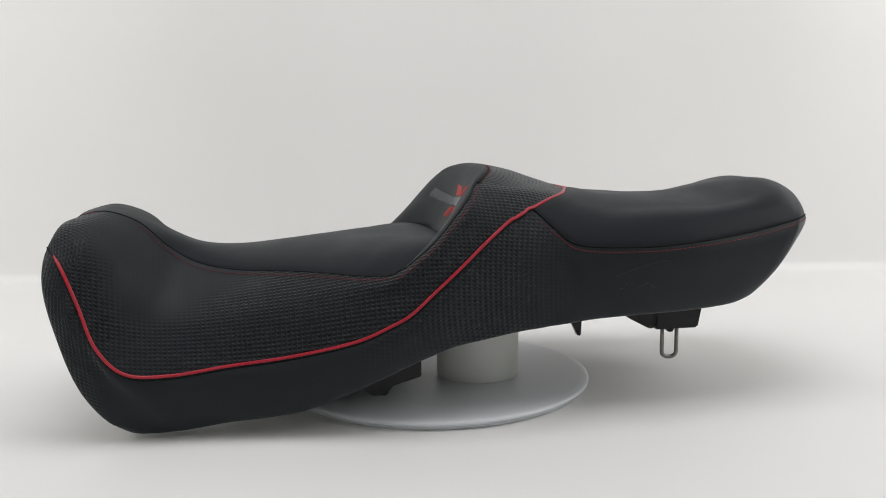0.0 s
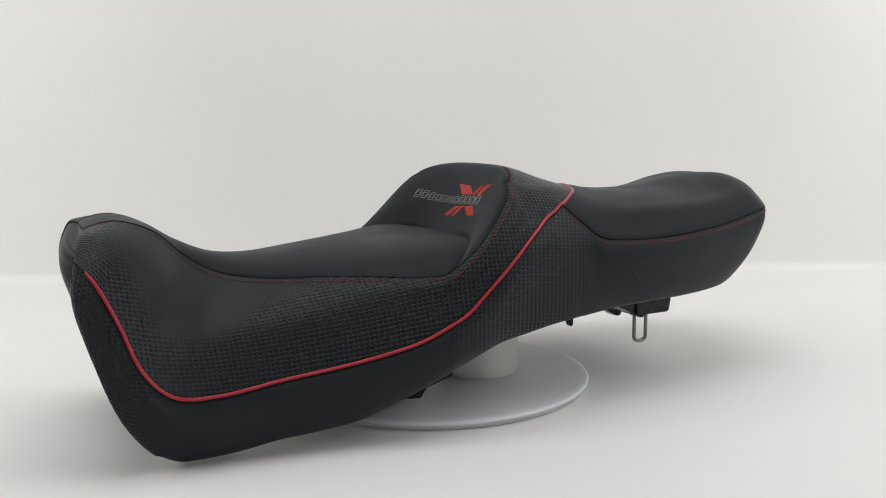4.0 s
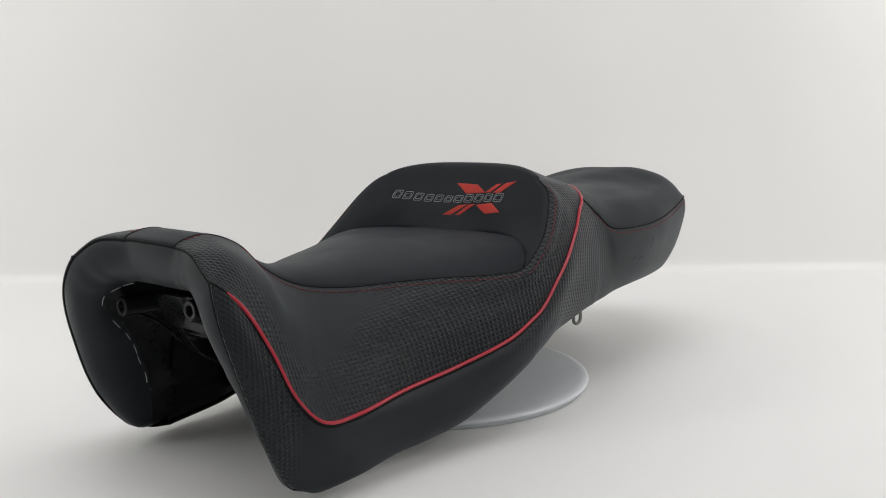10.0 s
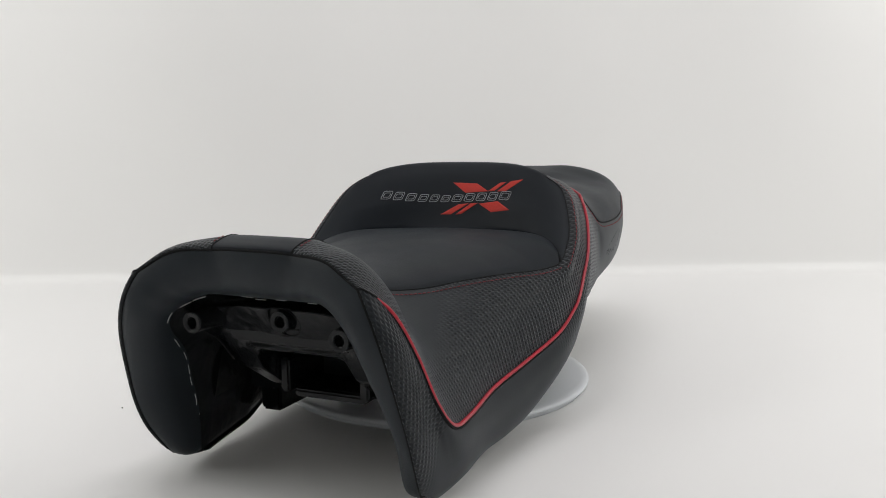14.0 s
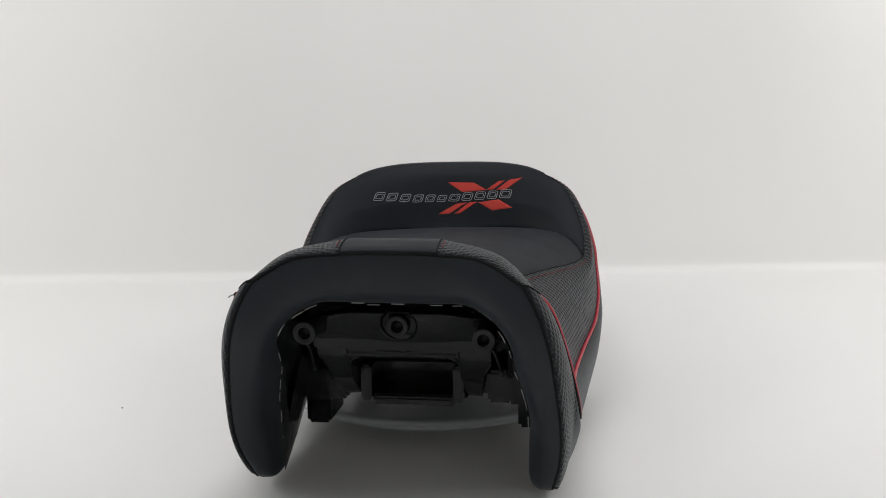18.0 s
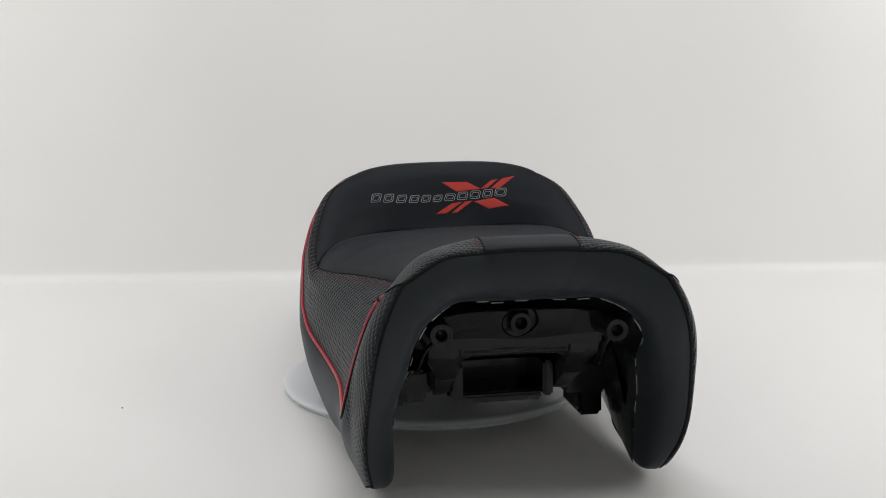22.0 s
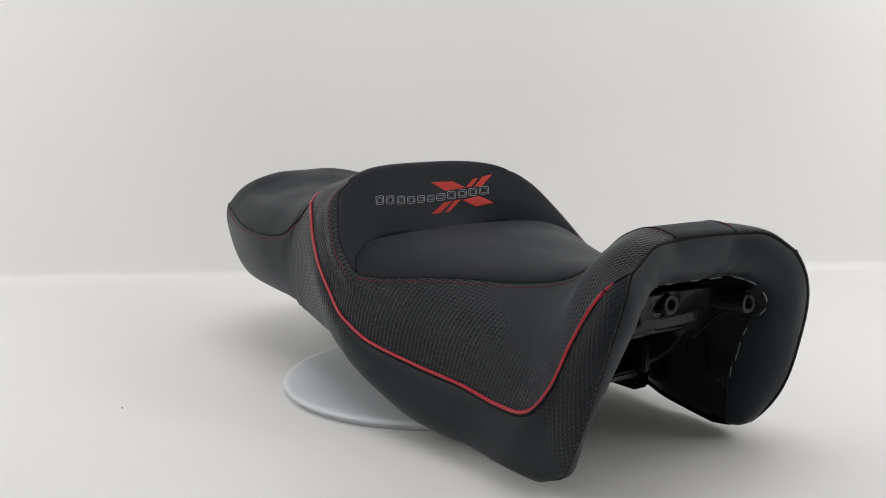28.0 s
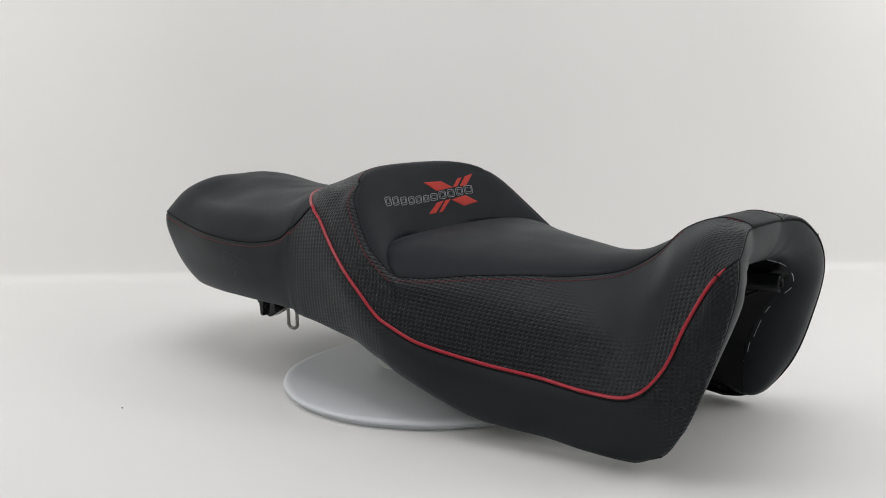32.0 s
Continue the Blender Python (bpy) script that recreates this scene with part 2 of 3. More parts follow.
HEM = [(337, 118, 8), (328, 120, 2), (315, 122, -1), (300, 124, -1), (285, 126, 0), (262, 128, 2), (225, 130, 7), (190, 139, 12),
       (150, 146, 19), (105, 154, 37), (72, 157, 51), (55, 156, 58), (30, 155, 67.5), (5, 151, 75), (-25, 149, 80), (-50, 147, 84),
       (-68, 145, 86), (-80, 144, 87), (-92, 142, 88), (-115, 140, 90), (-146, 136, 92), (-195, 132, 93), (-245, 128, 94),
       (-290, 123, 97), (-312, 119, 102), (-328, 114, 110), (-342, 107, 121), (-365, 83, 138), (-382, 50, 146), (-388, 0, 148)]
CROWN = [1, 1, 1, 2, 3, 4, 5, 6, 8, 10, 11, 10, 5, 3, 4, 6, 4, 3, 3, 5, 4.4, 2.7, 1.6, 2.2, 3.9, 4.1, 3]        # swell between centre and shoulder
SIDE = [6, 9, 13, 14.5, 13, 11, 11, 11, 9, 6, 4, 3, 3, 3, 4, 5, 4, 3, 3, 5, 7.8, 9.7, 9.5, 8, 5.2, 1.5, 2]   # swell between shoulder and flank
BULGE = [(17, 15, 2), (17, 14.5, 2), (15, 12.5, 2), (11, 8.5, 2), (7, 5, 2), (4, 5, 1), (1, 6, 1)]    # swell of the lower side at the front
U_CREASE, U_TOP, U_PIPE, U_END = 11, 15, 18, 26

centre = np.array([(x, 0, z) for x, z in CENTRE], float) / 1000
shoulder, flank, hem = np.array(SHOULDER) / 1000, np.array(FLANK + FLANK_TAIL) / 1000, np.array(HEM) / 1000
bulge = np.array(BULGE + [(0, 8, 0)] * 18 + [(-2, 8, 0), (-4, 7, 0), (-6, 5, 0), (-8, 2, 0), (-8, 0, 0)]) / 1000


def swell(a, c, amount):
    """Middle points between two rails, pushed out square to the line between them."""
    mid, way = (a + c) / 2, c - a
    out = np.cross(way, np.gradient(mid, axis=0))
    out /= np.linalg.norm(out, axis=1)[:, None] + 1e-9
    out[out[:, 2] + out[:, 1] < 0] *= -1
    return mid + out * np.asarray(amount)[:, None] / 1000


crown = swell(centre, shoulder, CROWN)
side = swell(shoulder, flank[:27], SIDE)
MIRROR = np.array((1.0, -1.0, 1.0))


BEND_X = [2, 2, 2, 2, 2, 2, 2, 2, 2, 2.4, 4.4, 6, 2.8, 2, 2.2, 3, 2, 2, 2, 2, 2, 2, 2, 2, 2, 2, 2]           # how late the panel bends away from the middle
BEND_Z = [3, 3, 3, 3, 2.5, 2.2, 2.2, 2.4, 2.8, 4, 9, 13, 5, 3, 3, 4, 3, 2, 2, 2, 2, 2, 2, 2, 2, 2, 2]
bend = np.stack([BEND_X, BEND_Z], 1).astype(float)


def upper(u, v):
    """Points of the upper cover; v 0 at the middle, 2 at the shoulder seam, 4 at the flank seam."""
    r = [spline(c, u) for c in (centre, crown, shoulder, side, flank[:27])]
    v = np.asarray(v, float)
    p = spline(np.stack([r[1] * MIRROR] + r), v + 1)
    share = min(1.0, max(0.0, (17.5 - float(u)) / 1.5))
    if share > 0:
        k = np.clip(v / 2, 0, 1)
        bx, bz = np.interp(u, range(27), bend[:, 0]), np.interp(u, range(27), bend[:, 1])
        q = r[0] + (r[2] - r[0]) * np.stack([k ** bx, k, k ** bz], 1)
        p = np.where((v < 2)[:, None], p * (1 - share) + q * share, p)
    return p


EDGE = 1.0             # where the cover starts to turn round the front edge
# the stapled inner edge of the cover, from the middle of the top down a leg
INNER = np.array([(332, 0, 155), (332, 16, 155), (333, 31, 155), (338, 43, 156.5), (346, 54, 157.5), (357, 67, 154), (366, 81, 143.5), (364, 88, 130),
                  (352, 90, 117), (341, 92, 104), (331, 97, 87), (325, 100, 72), (319, 101, 57), (318, 100, 30), (319, 100, 7)]) / 1000
calm = flank.copy()
calm[14:20] = np.array([(-27, 155, 174), (-48, 150, 184), (-62, 148, 184), (-75, 146, 182), (-86, 145, 181), (-101, 143, 180)]) / 1000


CORNER = 0.017         # rounding of the legs' lower front corner


def lower(u, v):
    """Points of the skirt; v 0 at the flank seam, 1 at the hem, beyond it rolled under."""
    v = np.asarray(v, float)
    k = np.clip(v, 0, 1)
    us = np.full(len(v), float(u))
    a, d, c = 1 - (us - EDGE) * 0.010 / CORNER, 1 - (1 - k) * 0.150 / CORNER, np.zeros(len(v))
    near = (a > 0) & (d > 0)
    f = np.where(near, np.maximum(a, d) / np.maximum(np.hypot(a, d), 1e-6), 1.0)
    us = np.where(near, EDGE + (1 - a * f) * CORNER / 0.010, us)
    k = np.where(near, 1 - (1 - d * f) * CORNER / 0.150, k)[:, None]
    f, h, w, g = spline(flank, us), spline(hem, us), spline(bulge, us), spline(calm, us)
    v = v[:, None]
    low = np.interp(us, [2, 6], [1.0, 1.0])[:, None]        # the legs are fullest low down
    p = g * (1 - k) + h * k + (f - g) * np.concatenate([(1 - k) ** 2.6, (1 - k) ** 5, (1 - k) ** 2.6], 1) + w * np.concatenate([1 - np.abs(2 * k - 1) ** 3.0, 1 - np.abs(2 * k ** low - 1) ** 3.0, 1 - np.abs(2 * k - 1) ** 3.0], 1)
    roll = np.clip(v - 1, 0, 1)
    inward = np.stack([-0.3 * w[:, 0] / 0.02, -np.ones(len(w)), np.zeros(len(w))], 1)
    tuck = min(1.0, max(0.0, float(u) - EDGE) / 2.5)
    p = p + inward * 0.013 * tuck * np.sin(roll * math.pi / 2) + np.array((0, 0, 1.0)) * (-0.003 * tuck ** 2 * np.sin(roll * math.pi))
    return p


def normals(rows):
    n = np.cross(np.gradient(rows, axis=1), np.gradient(rows, axis=0))
    n /= np.linalg.norm(n, axis=2)[:, :, None] + 1e-12
    return -n if n[:, :, 2].sum() + n[:, :, 1].sum() < 0 else n


def soft_edge(n, cells, lo=True, hi=True):
    k = np.arange(n)
    d = np.full(n, 99.0)
    if lo:
        d = np.minimum(d, k)
    if hi:
        d = np.minimum(d, k[::-1])
    return 1 - (1 - np.clip(d / cells, 0, 1)) ** 2


def sheet_mesh(name, rows, mat, parent, label, flip=False, grain=None):
    nu, nv = rows.shape[:2]
    step = [(a * nv + k, a * nv + k + 1, (a + 1) * nv + k + 1, (a + 1) * nv + k) for a in range(nu - 1) for k in range(nv - 1)]
    faces = [f[::-1] for f in step] if flip else step
    au = np.concatenate([np.zeros((1, nv)), np.cumsum(np.linalg.norm(np.diff(rows, axis=0), axis=2), axis=0)])
    av = np.concatenate([np.zeros((nu, 1)), np.cumsum(np.linalg.norm(np.diff(rows, axis=1), axis=2), axis=1)], axis=1)
    uv = np.stack([au.ravel(), av.ravel()], 1)
    if grain is not None:
        flat = np.abs(rows.reshape(-1, 3) * (0, 1, 0)) + rows.reshape(-1, 3) * (1, 0, 1)
        uv = np.stack([flat @ np.array(grain[0]), flat @ np.array(grain[1])], 1).reshape(nu, nv, 2)
        turned = 8 + 14
        uv[:turned] = uv[turned:turned + 1] + (au[turned:turned + 1] - au[:turned])[:, :, None] * np.array((1.0, 0.0))
        uv = uv.reshape(-1, 2)
    return mesh_object(name, rows.reshape(-1, 3) + (0, MID, 0), faces, [mat], parent, label, True, uv)


def front_roll(fn, v, steps=8, deep=0.0095):
    """Rows of the cover from its front seam back round the edge to where the plain sheet starts."""
    p = fn(EDGE, v)
    ahead = p - fn(EDGE + 0.15, v)
    ahead /= np.linalg.norm(ahead, axis=1)[:, None] + 1e-9
    goal = spline(INNER, np.interp(np.asarray(v) + (4 if fn is lower else 0), rim_v, rim_s) * (len(INNER) - 1)) - p
    far = np.linalg.norm(goal, axis=1)[:, None]
    reach = np.minimum(deep, far * 0.35)
    if fn is lower:
        reach = reach * np.interp(v, [0.80, 1.0], [1.0, 0.6])[:, None]
    mid = p + ahead * reach * 1.1
    goal = p + goal * 1.0 - mid
    far = np.linalg.norm(goal, axis=1)[:, None]
    share = 0.16 * np.clip((np.asarray(v) + (4 if fn is lower else 0) - 4.35) / 0.65, 0, 1)[:, None] ** 2.2
    end = mid + goal / (far + 1e-9) * np.maximum(reach * 0.45, far * share)
    ks = np.linspace(1, 0, steps + 1)[:-1]
    return np.stack([p * (1 - k) ** 2 + mid * 2 * k * (1 - k) + end * k * k for k in ks])


rim_v = np.linspace(0, 5, 101)
rim_p = np.concatenate([upper(EDGE, rim_v[:81]), lower(EDGE, rim_v[81:] - 4)])
rim_s = np.concatenate([[0], np.cumsum(np.linalg.norm(np.diff(rim_p, axis=0), axis=1))])
rim_s /= rim_s[-1]


def side_sheet(name, fn, us, vs, mat, parent, label, grain, puff=0.0):
    """A sheet of the cover between seams, one on each side of the middle."""
    rows = np.stack([fn(u, vs) for u in us])
    w = np.sqrt(soft_edge(len(us), 8)[:, None] * soft_edge(len(vs), 8)[None, :])
    rows = rows + normals(rows) * (w * puff)[:, :, None]
    if us[0] == EDGE:
        rows = np.concatenate([front_roll(fn, vs), rows])
    sheet_mesh(name, rows, mat, parent, label, False, grain)
    sheet_mesh(name, rows * MIRROR, mat, parent, label, True, grain)


def middle_sheet(name, us, vmax, nv, mat, parent, label, puff, fade=None, lo=True):
    """A sheet of the upper cover that lies across the middle."""
    vs = np.linspace(-vmax, vmax, 2 * nv + 1)
    rows = np.stack([upper(u, np.abs(vs)) for u in us])
    rows[:, :, 1] *= np.where(vs < 0, -1, 1)[None, :]
    w = np.sqrt(soft_edge(len(us), 8, lo)[:, None] * soft_edge(len(vs), 8)[None, :])
    if fade is not None:
        w = w * np.array([fade(u) for u in us])[:, None]
    rows = rows + normals(rows) * (w * puff)[:, :, None]
    if us[0] == EDGE:
        turn = front_roll(upper, np.abs(vs))
        turn[:, :, 1] *= np.where(vs < 0, -1, 1)[None, :]
        rows = np.concatenate([turn, rows])
    return sheet_mesh(name, rows, mat, parent, label)


def cord(name, points, radius, mat, parent, label="", mirror=True, sides=8):
    for s in ((1, -1) if mirror else (1,)):
        v, f = tube(np.asarray(points) * (1, s, 1) + (0, MID, 0), radius, sides)
        mesh_object(name, v, f, [mat], parent, label)


def on_upper(us, v):
    return np.array([upper(u, np.array([v]))[0] for u in us])


def even(points, step):
    """The line resampled at an even step."""
    p = np.asarray(points)
    s = np.concatenate([[0], np.cumsum(np.linalg.norm(np.diff(p, axis=0), axis=1))])
    t = np.arange(0, s[-1], step)
    return np.stack([np.interp(t, s, p[:, k]) for k in range(3)], 1)


def stitches(name, line, out, parent, mat, length=0.0034, gap=0.0016, radius=0.00036, both=True):
    """A row of thread stitches along the line, each one a short bowed thread; out lifts it off the vinyl."""
    fine = even(line, (length + gap) / 6)
    for s in ((1, -1) if both else (1,)):
        verts, faces = [], []
        for k in range(0, len(fine) - 5, 6):
            seg = fine[k:k + 5] + np.asarray(out)[None, :] * np.array([0.0, 0.8, 1.0, 0.8, 0.0])[:, None]
            v, f = tube(seg * (1, s, 1) + (0, MID, 0), radius, 5)
            faces += [tuple(i + len(verts) for i in q) for q in f]
            verts += v
        tagged(mesh_object(name, verts, faces, [mat], parent, "row of dark red thread stitches"), kind="stuff")


def build_seat():
    seat = tagged(new("motorcycle_seat"), "black vinyl motorcycle seat with red piping on a white riser", "seat")
    fine = np.linspace
    middle_sheet("rider_pad", fine(EDGE, U_CREASE, 130), 2, 28, PAD, seat, "smooth matt black rider pad", 0.0035, lambda u: min(1, max(0, (u - 3) / 4)) + 0.4 * min(1, max(0, (u - 8) / 2)))
    back = middle_sheet("backrest_pad", fine(U_CREASE, U_TOP, 60), 2, 34, PAD, seat, "smooth black lumbar pad with embroidery", 0.004)
    middle_sheet("hump_band", fine(U_TOP, U_PIPE, 36), 2, 28, WEAVE_LOW, seat, "embossed black vinyl band behind the hump", 0.0)
    middle_sheet("passenger_pad", fine(U_PIPE, U_END, 110), 4, 44, PAD, seat, "smooth matt black passenger pad", 0.003)
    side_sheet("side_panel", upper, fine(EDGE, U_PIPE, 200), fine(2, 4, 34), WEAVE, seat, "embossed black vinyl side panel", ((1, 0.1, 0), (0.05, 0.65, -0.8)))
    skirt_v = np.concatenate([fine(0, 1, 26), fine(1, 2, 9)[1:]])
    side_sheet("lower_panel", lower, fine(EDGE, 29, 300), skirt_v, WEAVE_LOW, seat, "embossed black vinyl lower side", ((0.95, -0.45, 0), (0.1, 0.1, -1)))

    # red piping along the flank and over the back of the hump
    run = np.array([lower(u, np.array([0.0]))[0] for u in fine(1.28, U_PIPE, 220)] + [upper(U_PIPE, np.array([v]))[0] for v in fine(4, 0, 30)[1:]])
    for _ in range(14):
        run[200:240] = (run[199:239] + 2 * run[200:240] + run[201:241]) / 4
    run[:, 2] += 0.0006
    away = np.clip((np.arange(len(run)) - 3) / 12, 0, 1)
    run[:, 1] += (0.0008 * away - 0.0016 * (1 - away) ** 2) * np.minimum(1.0, np.abs(run[:, 1]) / 0.05)
    run[:, 2] -= 0.0010 * (1 - away) ** 2
    full = np.vstack([run, run[::-1][1:] * MIRROR]) + (0, MID, 0)
    v, f = tube(full, 0.00165, 12)
    piping = mesh_object("piping", v, f, [RED], seat, "glossy red vinyl piping")
    v, f = tube(full - np.array((0, 0, 0.0022)), 0.0016, 6)
    mesh_object("piping_flange", v, f, [WELT], piping)

    # a black thread end tied round the piping near its front end, on one side only
    tie_at = run[6] * MIRROR + (0, MID, 0)
    along = (run[8] - run[4]) * MIRROR
    along /= np.linalg.norm(along)
    side_way = np.cross(along, (0, 0, 1.0))
    side_way /= np.linalg.norm(side_way)
    lift = np.cross(side_way, along)
    loop = [tie_at + 0.0023 * (math.cos(a) * side_way + math.sin(a) * lift) for a in fine(0, 2 * math.pi, 17)[:-1]]
    v, f = tube(loop, 0.0006, 6, True)
    mesh_object("thread_tie", v, f, [WELT], piping, "black thread end tied round the piping")
    way = 1 if side_way[1] < 0 else -1
    v, f = tube([tie_at + way * side_way * d + lift * h + along * g for d, h, g in ((0.002, 0.0005, 0), (0.004, 0.0012, 0.001), (0.006, 0.0008, 0.003))], 0.0004, 5)
    mesh_object("thread_tie", v, f, [WELT], piping, "black thread end tied round the piping")

    # folded edges of the sewn panels
    cord("seam", np.concatenate([front_roll(upper, np.array([4.0]))[:, 0], [lower(u, np.array([0.0]))[0] for u in fine(EDGE, 1.32, 5)]]), 0.0007, WELT, seat)
    cord("seam", np.concatenate([front_roll(upper, np.array([2.0]))[:, 0], on_upper(fine(EDGE, U_TOP, 170), 2.0)]), 0.0007, WELT, seat)
    top_edge = np.array([upper(U_TOP, np.array([v]))[0] for v in fine(0, 2, 40)])
    v, f = tube(np.vstack([top_edge[::-1], (top_edge * MIRROR)[1:]]) + (0, MID, 0), 0.0014, 8)
    mesh_object("seam", v, f, [WELT], seat)
    tail_edge = np.array([lower(u, np.array([0.0]))[0] for u in fine(U_PIPE, 29, 110)])
    cord("seam", tail_edge + (0, 0, 0.0004), 0.0010, WELT, seat)
    fold = np.array([upper(U_CREASE, np.array([v]))[0] for v in fine(0, 2, 40)])
    v, f = tube(np.vstack([fold[::-1], (fold * MIRROR)[1:]]) + (0, MID, 0), 0.0013, 6)
    mesh_object("fold", v, f, [WELT], seat)

    # thread
    stitches("stitching", on_upper(fine(3.0, U_CREASE, 160), 2.13), (0, 0.0003, 0.0005), seat, THREAD_RED)
    stitches("stitching", on_upper(fine(U_CREASE, U_TOP, 90), 2.28), (0, 0.0002, 0.0001), seat, THREAD_RED)
    stitches("stitching", [lower(u, np.array([0.06]))[0] for u in fine(U_PIPE + 0.3, 28.8, 120)], (0, 0.0006, 0), seat, THREAD_RED)
    stitches("stitching", [upper(U_TOP + 0.14, np.array([v]))[0] for v in fine(0, 2, 40)], (0, 0, 0.0006), seat, THREAD_RED)
    stitches("stitching", on_upper(fine(EDGE, 1.7, 12), 2.1), (0, 0, 0.0006), seat, THREAD_RED)

    # front cuff from the welt to the stapled inner edge
    rim = np.concatenate([front_roll(upper, fine(0, 4, 40))[0], front_roll(lower, fine(0, 1, 60))[0][1:]])
    v, f = tube(np.vstack([rim[::-1], (rim * MIRROR)[1:]]) + (0, MID, 0), 0.0012, 8)
    mesh_object("welt", v, f, [WELT], seat, "black sewn welt round the front edge")
    inner = INNER
    t = np.concatenate([[0], np.cumsum(np.linalg.norm(np.diff(rim, axis=0), axis=1))])
    inn = spline(inner, t / t[-1] * (len(inner) - 1))
    ks = fine(0, 1, 22)
    rows = []
    for a, c in zip(rim, inn):
        inward = np.array((c[0] - a[0], 0, 0))
        across = c - a - inward
        p1, p2 = a + across * 0.55 + inward * 0.05, a + across * 0.98 + inward * 0.10
        rows.append([a * (1 - k) ** 3 + p1 * 3 * k * (1 - k) ** 2 + p2 * 3 * k * k * (1 - k) + c * k ** 3 + np.array((0.003, 0, 0.001)) * math.sin(math.pi * k ** 0.7) for k in ks])
    rows = np.array(rows)
    low_end = np.clip((np.arange(len(rim)) / (len(rim) - 1) - 0.86) / 0.14, 0, 1) ** 2
    rows[:, :, 2] -= 0.0075 * low_end[:, None] * np.sin(np.pi * ks)[None, :] ** 0.7
    # the cover wraps on under the foot of each leg
    foot = np.stack([np.array((0.298, 0.123, -0.001)) * (1 - k) + np.array((0.286, 0.104, 0.020)) * k for k in ks])
    last = rows[-1]
    wrap = [last * (1 - w) + foot * w - np.array((0.0, 0.0, 0.004)) * math.sin(math.pi * w) * (1 - ks[:, None]) for w in fine(0, 1, 8)[1:]]
    rows = np.concatenate([rows, np.stack(wrap)])
    both = np.concatenate([(rows * MIRROR)[::-1], rows[1:]])
    ease = np.clip(np.arange(22) / 5, 0, 1)[None, :, None]
    for _ in range(12):
        both[1:-1] += ease * 0.5 * ((both[:-2] + both[2:]) / 2 - both[1:-1])
    # pulled wrinkles running from the face to the staples
    along_i, across_j = np.meshgrid(np.arange(len(both)), np.arange(22) / 21, indexing="ij")
    wrinkle = np.sin(0.62 * along_i + 2.0 * np.sin(0.19 * along_i) + 2.5 * across_j) * np.clip(np.sin(0.11 * along_i + 0.8), 0, 1)
    both[:, :, 0] += 0.0011 * wrinkle * np.sin(np.pi * across_j) * across_j
    sheet_mesh("front_cuff", both, CUFF, seat, "smooth black cover wrapped round the front edge")

    # moulded base pan under the cover
    rear = np.array([(320, 0, 147), (320, 32, 147), (326, 54, 148), (340, 74, 138), (315, 85, 114), (255, 96, 82), (200, 110, 46), (160, 124, 24)]) / 1000
    bk = spline(rear, t / t[-1] * (len(rear) - 1))
    on = rows[:len(inn), -1] - rows[:len(inn), 17]
    on = inn + on / np.linalg.norm(on, axis=1)[:, None] * 0.016
    rows = np.stack([[a * (1 - k) ** 2 + m * 2 * k * (1 - k) + c * k * k for k in fine(0, 1, 16)] for a, m, c in zip(inn, on, bk)])
    both = np.concatenate([(rows * MIRROR)[::-1], rows[1:]])
    pan = sheet_mesh("base_pan", both, PLASTIC, seat, "glossy black moulded plastic base pan")
    legs = [k for k in range(len(bk)) if bk[k][2] < 0.105]
    by_x = np.argsort(hem[:, 0])
    turned = [np.array((bk[k][0], np.interp(bk[k][0], hem[by_x, 0], hem[by_x, 1]) - 0.012, np.interp(bk[k][0], hem[by_x, 0], hem[by_x, 2]) + 0.003)) for k in legs]
    rows = np.stack([[bk[k] * (1 - w) + c * w for w in fine(0, 1, 6)] for k, c in zip(legs, turned)])
    sheet_mesh("pan_flange", rows, PLASTIC, pan, "")
    sheet_mesh("pan_flange", rows * MIRROR, PLASTIC, pan, "", True)
    wall = [p for p in bk if p[2] > 0.112]
    rows = np.stack([[(0.3222 + (p[0] - 0.3222) * abs(k) ** 8, p[1] * k, p[2]) for k in fine(-1, 1, 24)] for p in wall])
    sheet_mesh("pan_wall", rows, PLASTIC, pan, "")
    xs = fine(0.236, -0.384, 60)
    order = np.argsort(hem[:, 0])
    wide = np.interp(xs, hem[order, 0], hem[order, 1]) - 0.010
    edge_z = np.interp(xs, hem[order, 0], hem[order, 2]) + 0.003
    deep = np.interp(xs, [-0.39, -0.30, -0.1, 0.0, 0.15, 0.236], [0.145, 0.096, 0.0775, 0.0775, 0.078, 0.080])
    rows = np.stack([[(x, w * k, d + (max(e, d) - d if e > d else (e - d) * 0.25) * abs(k) ** 4) for k in fine(-1, 1, 25)] for x, w, e, d in zip(xs, wide, edge_z, deep)])
    sheet_mesh("pan_underside", rows, PLASTIC, pan, "")

    def solid(name, pieces, mat, parent, label="", bevel=0.002):
        bm = bmesh.new()
        for x0, x1, y0, y1, z0, z1 in pieces:
            box(bm, x0 / 1000, x1 / 1000, y0 / 1000 + MID, y1 / 1000 + MID, z0 / 1000, z1 / 1000, bevel)
        return part(name, bm, mat, parent, label, False)

    def prism(name, outline, y0, y1, parent, label="", bevel=0.0012):
        """A block with the outline in x, z (millimetres) between two planes of y."""
        bm = bmesh.new()
        rings = [[bm.verts.new((x / 1000, MID + y / 1000, z / 1000)) for x, z in outline] for y in (y0, y1)]
        bm.faces.new(rings[0])
        bm.faces.new(rings[1][::-1])
        for k in range(len(outline)):
            bm.faces.new((rings[0][k], rings[1][k], rings[1][k - 1], rings[0][k - 1]))
        bmesh.ops.bevel(bm, geom=bm.edges[:], offset=bevel, segments=2, affect="EDGES")
        return part(name, bm, PLASTIC, parent, label, False)

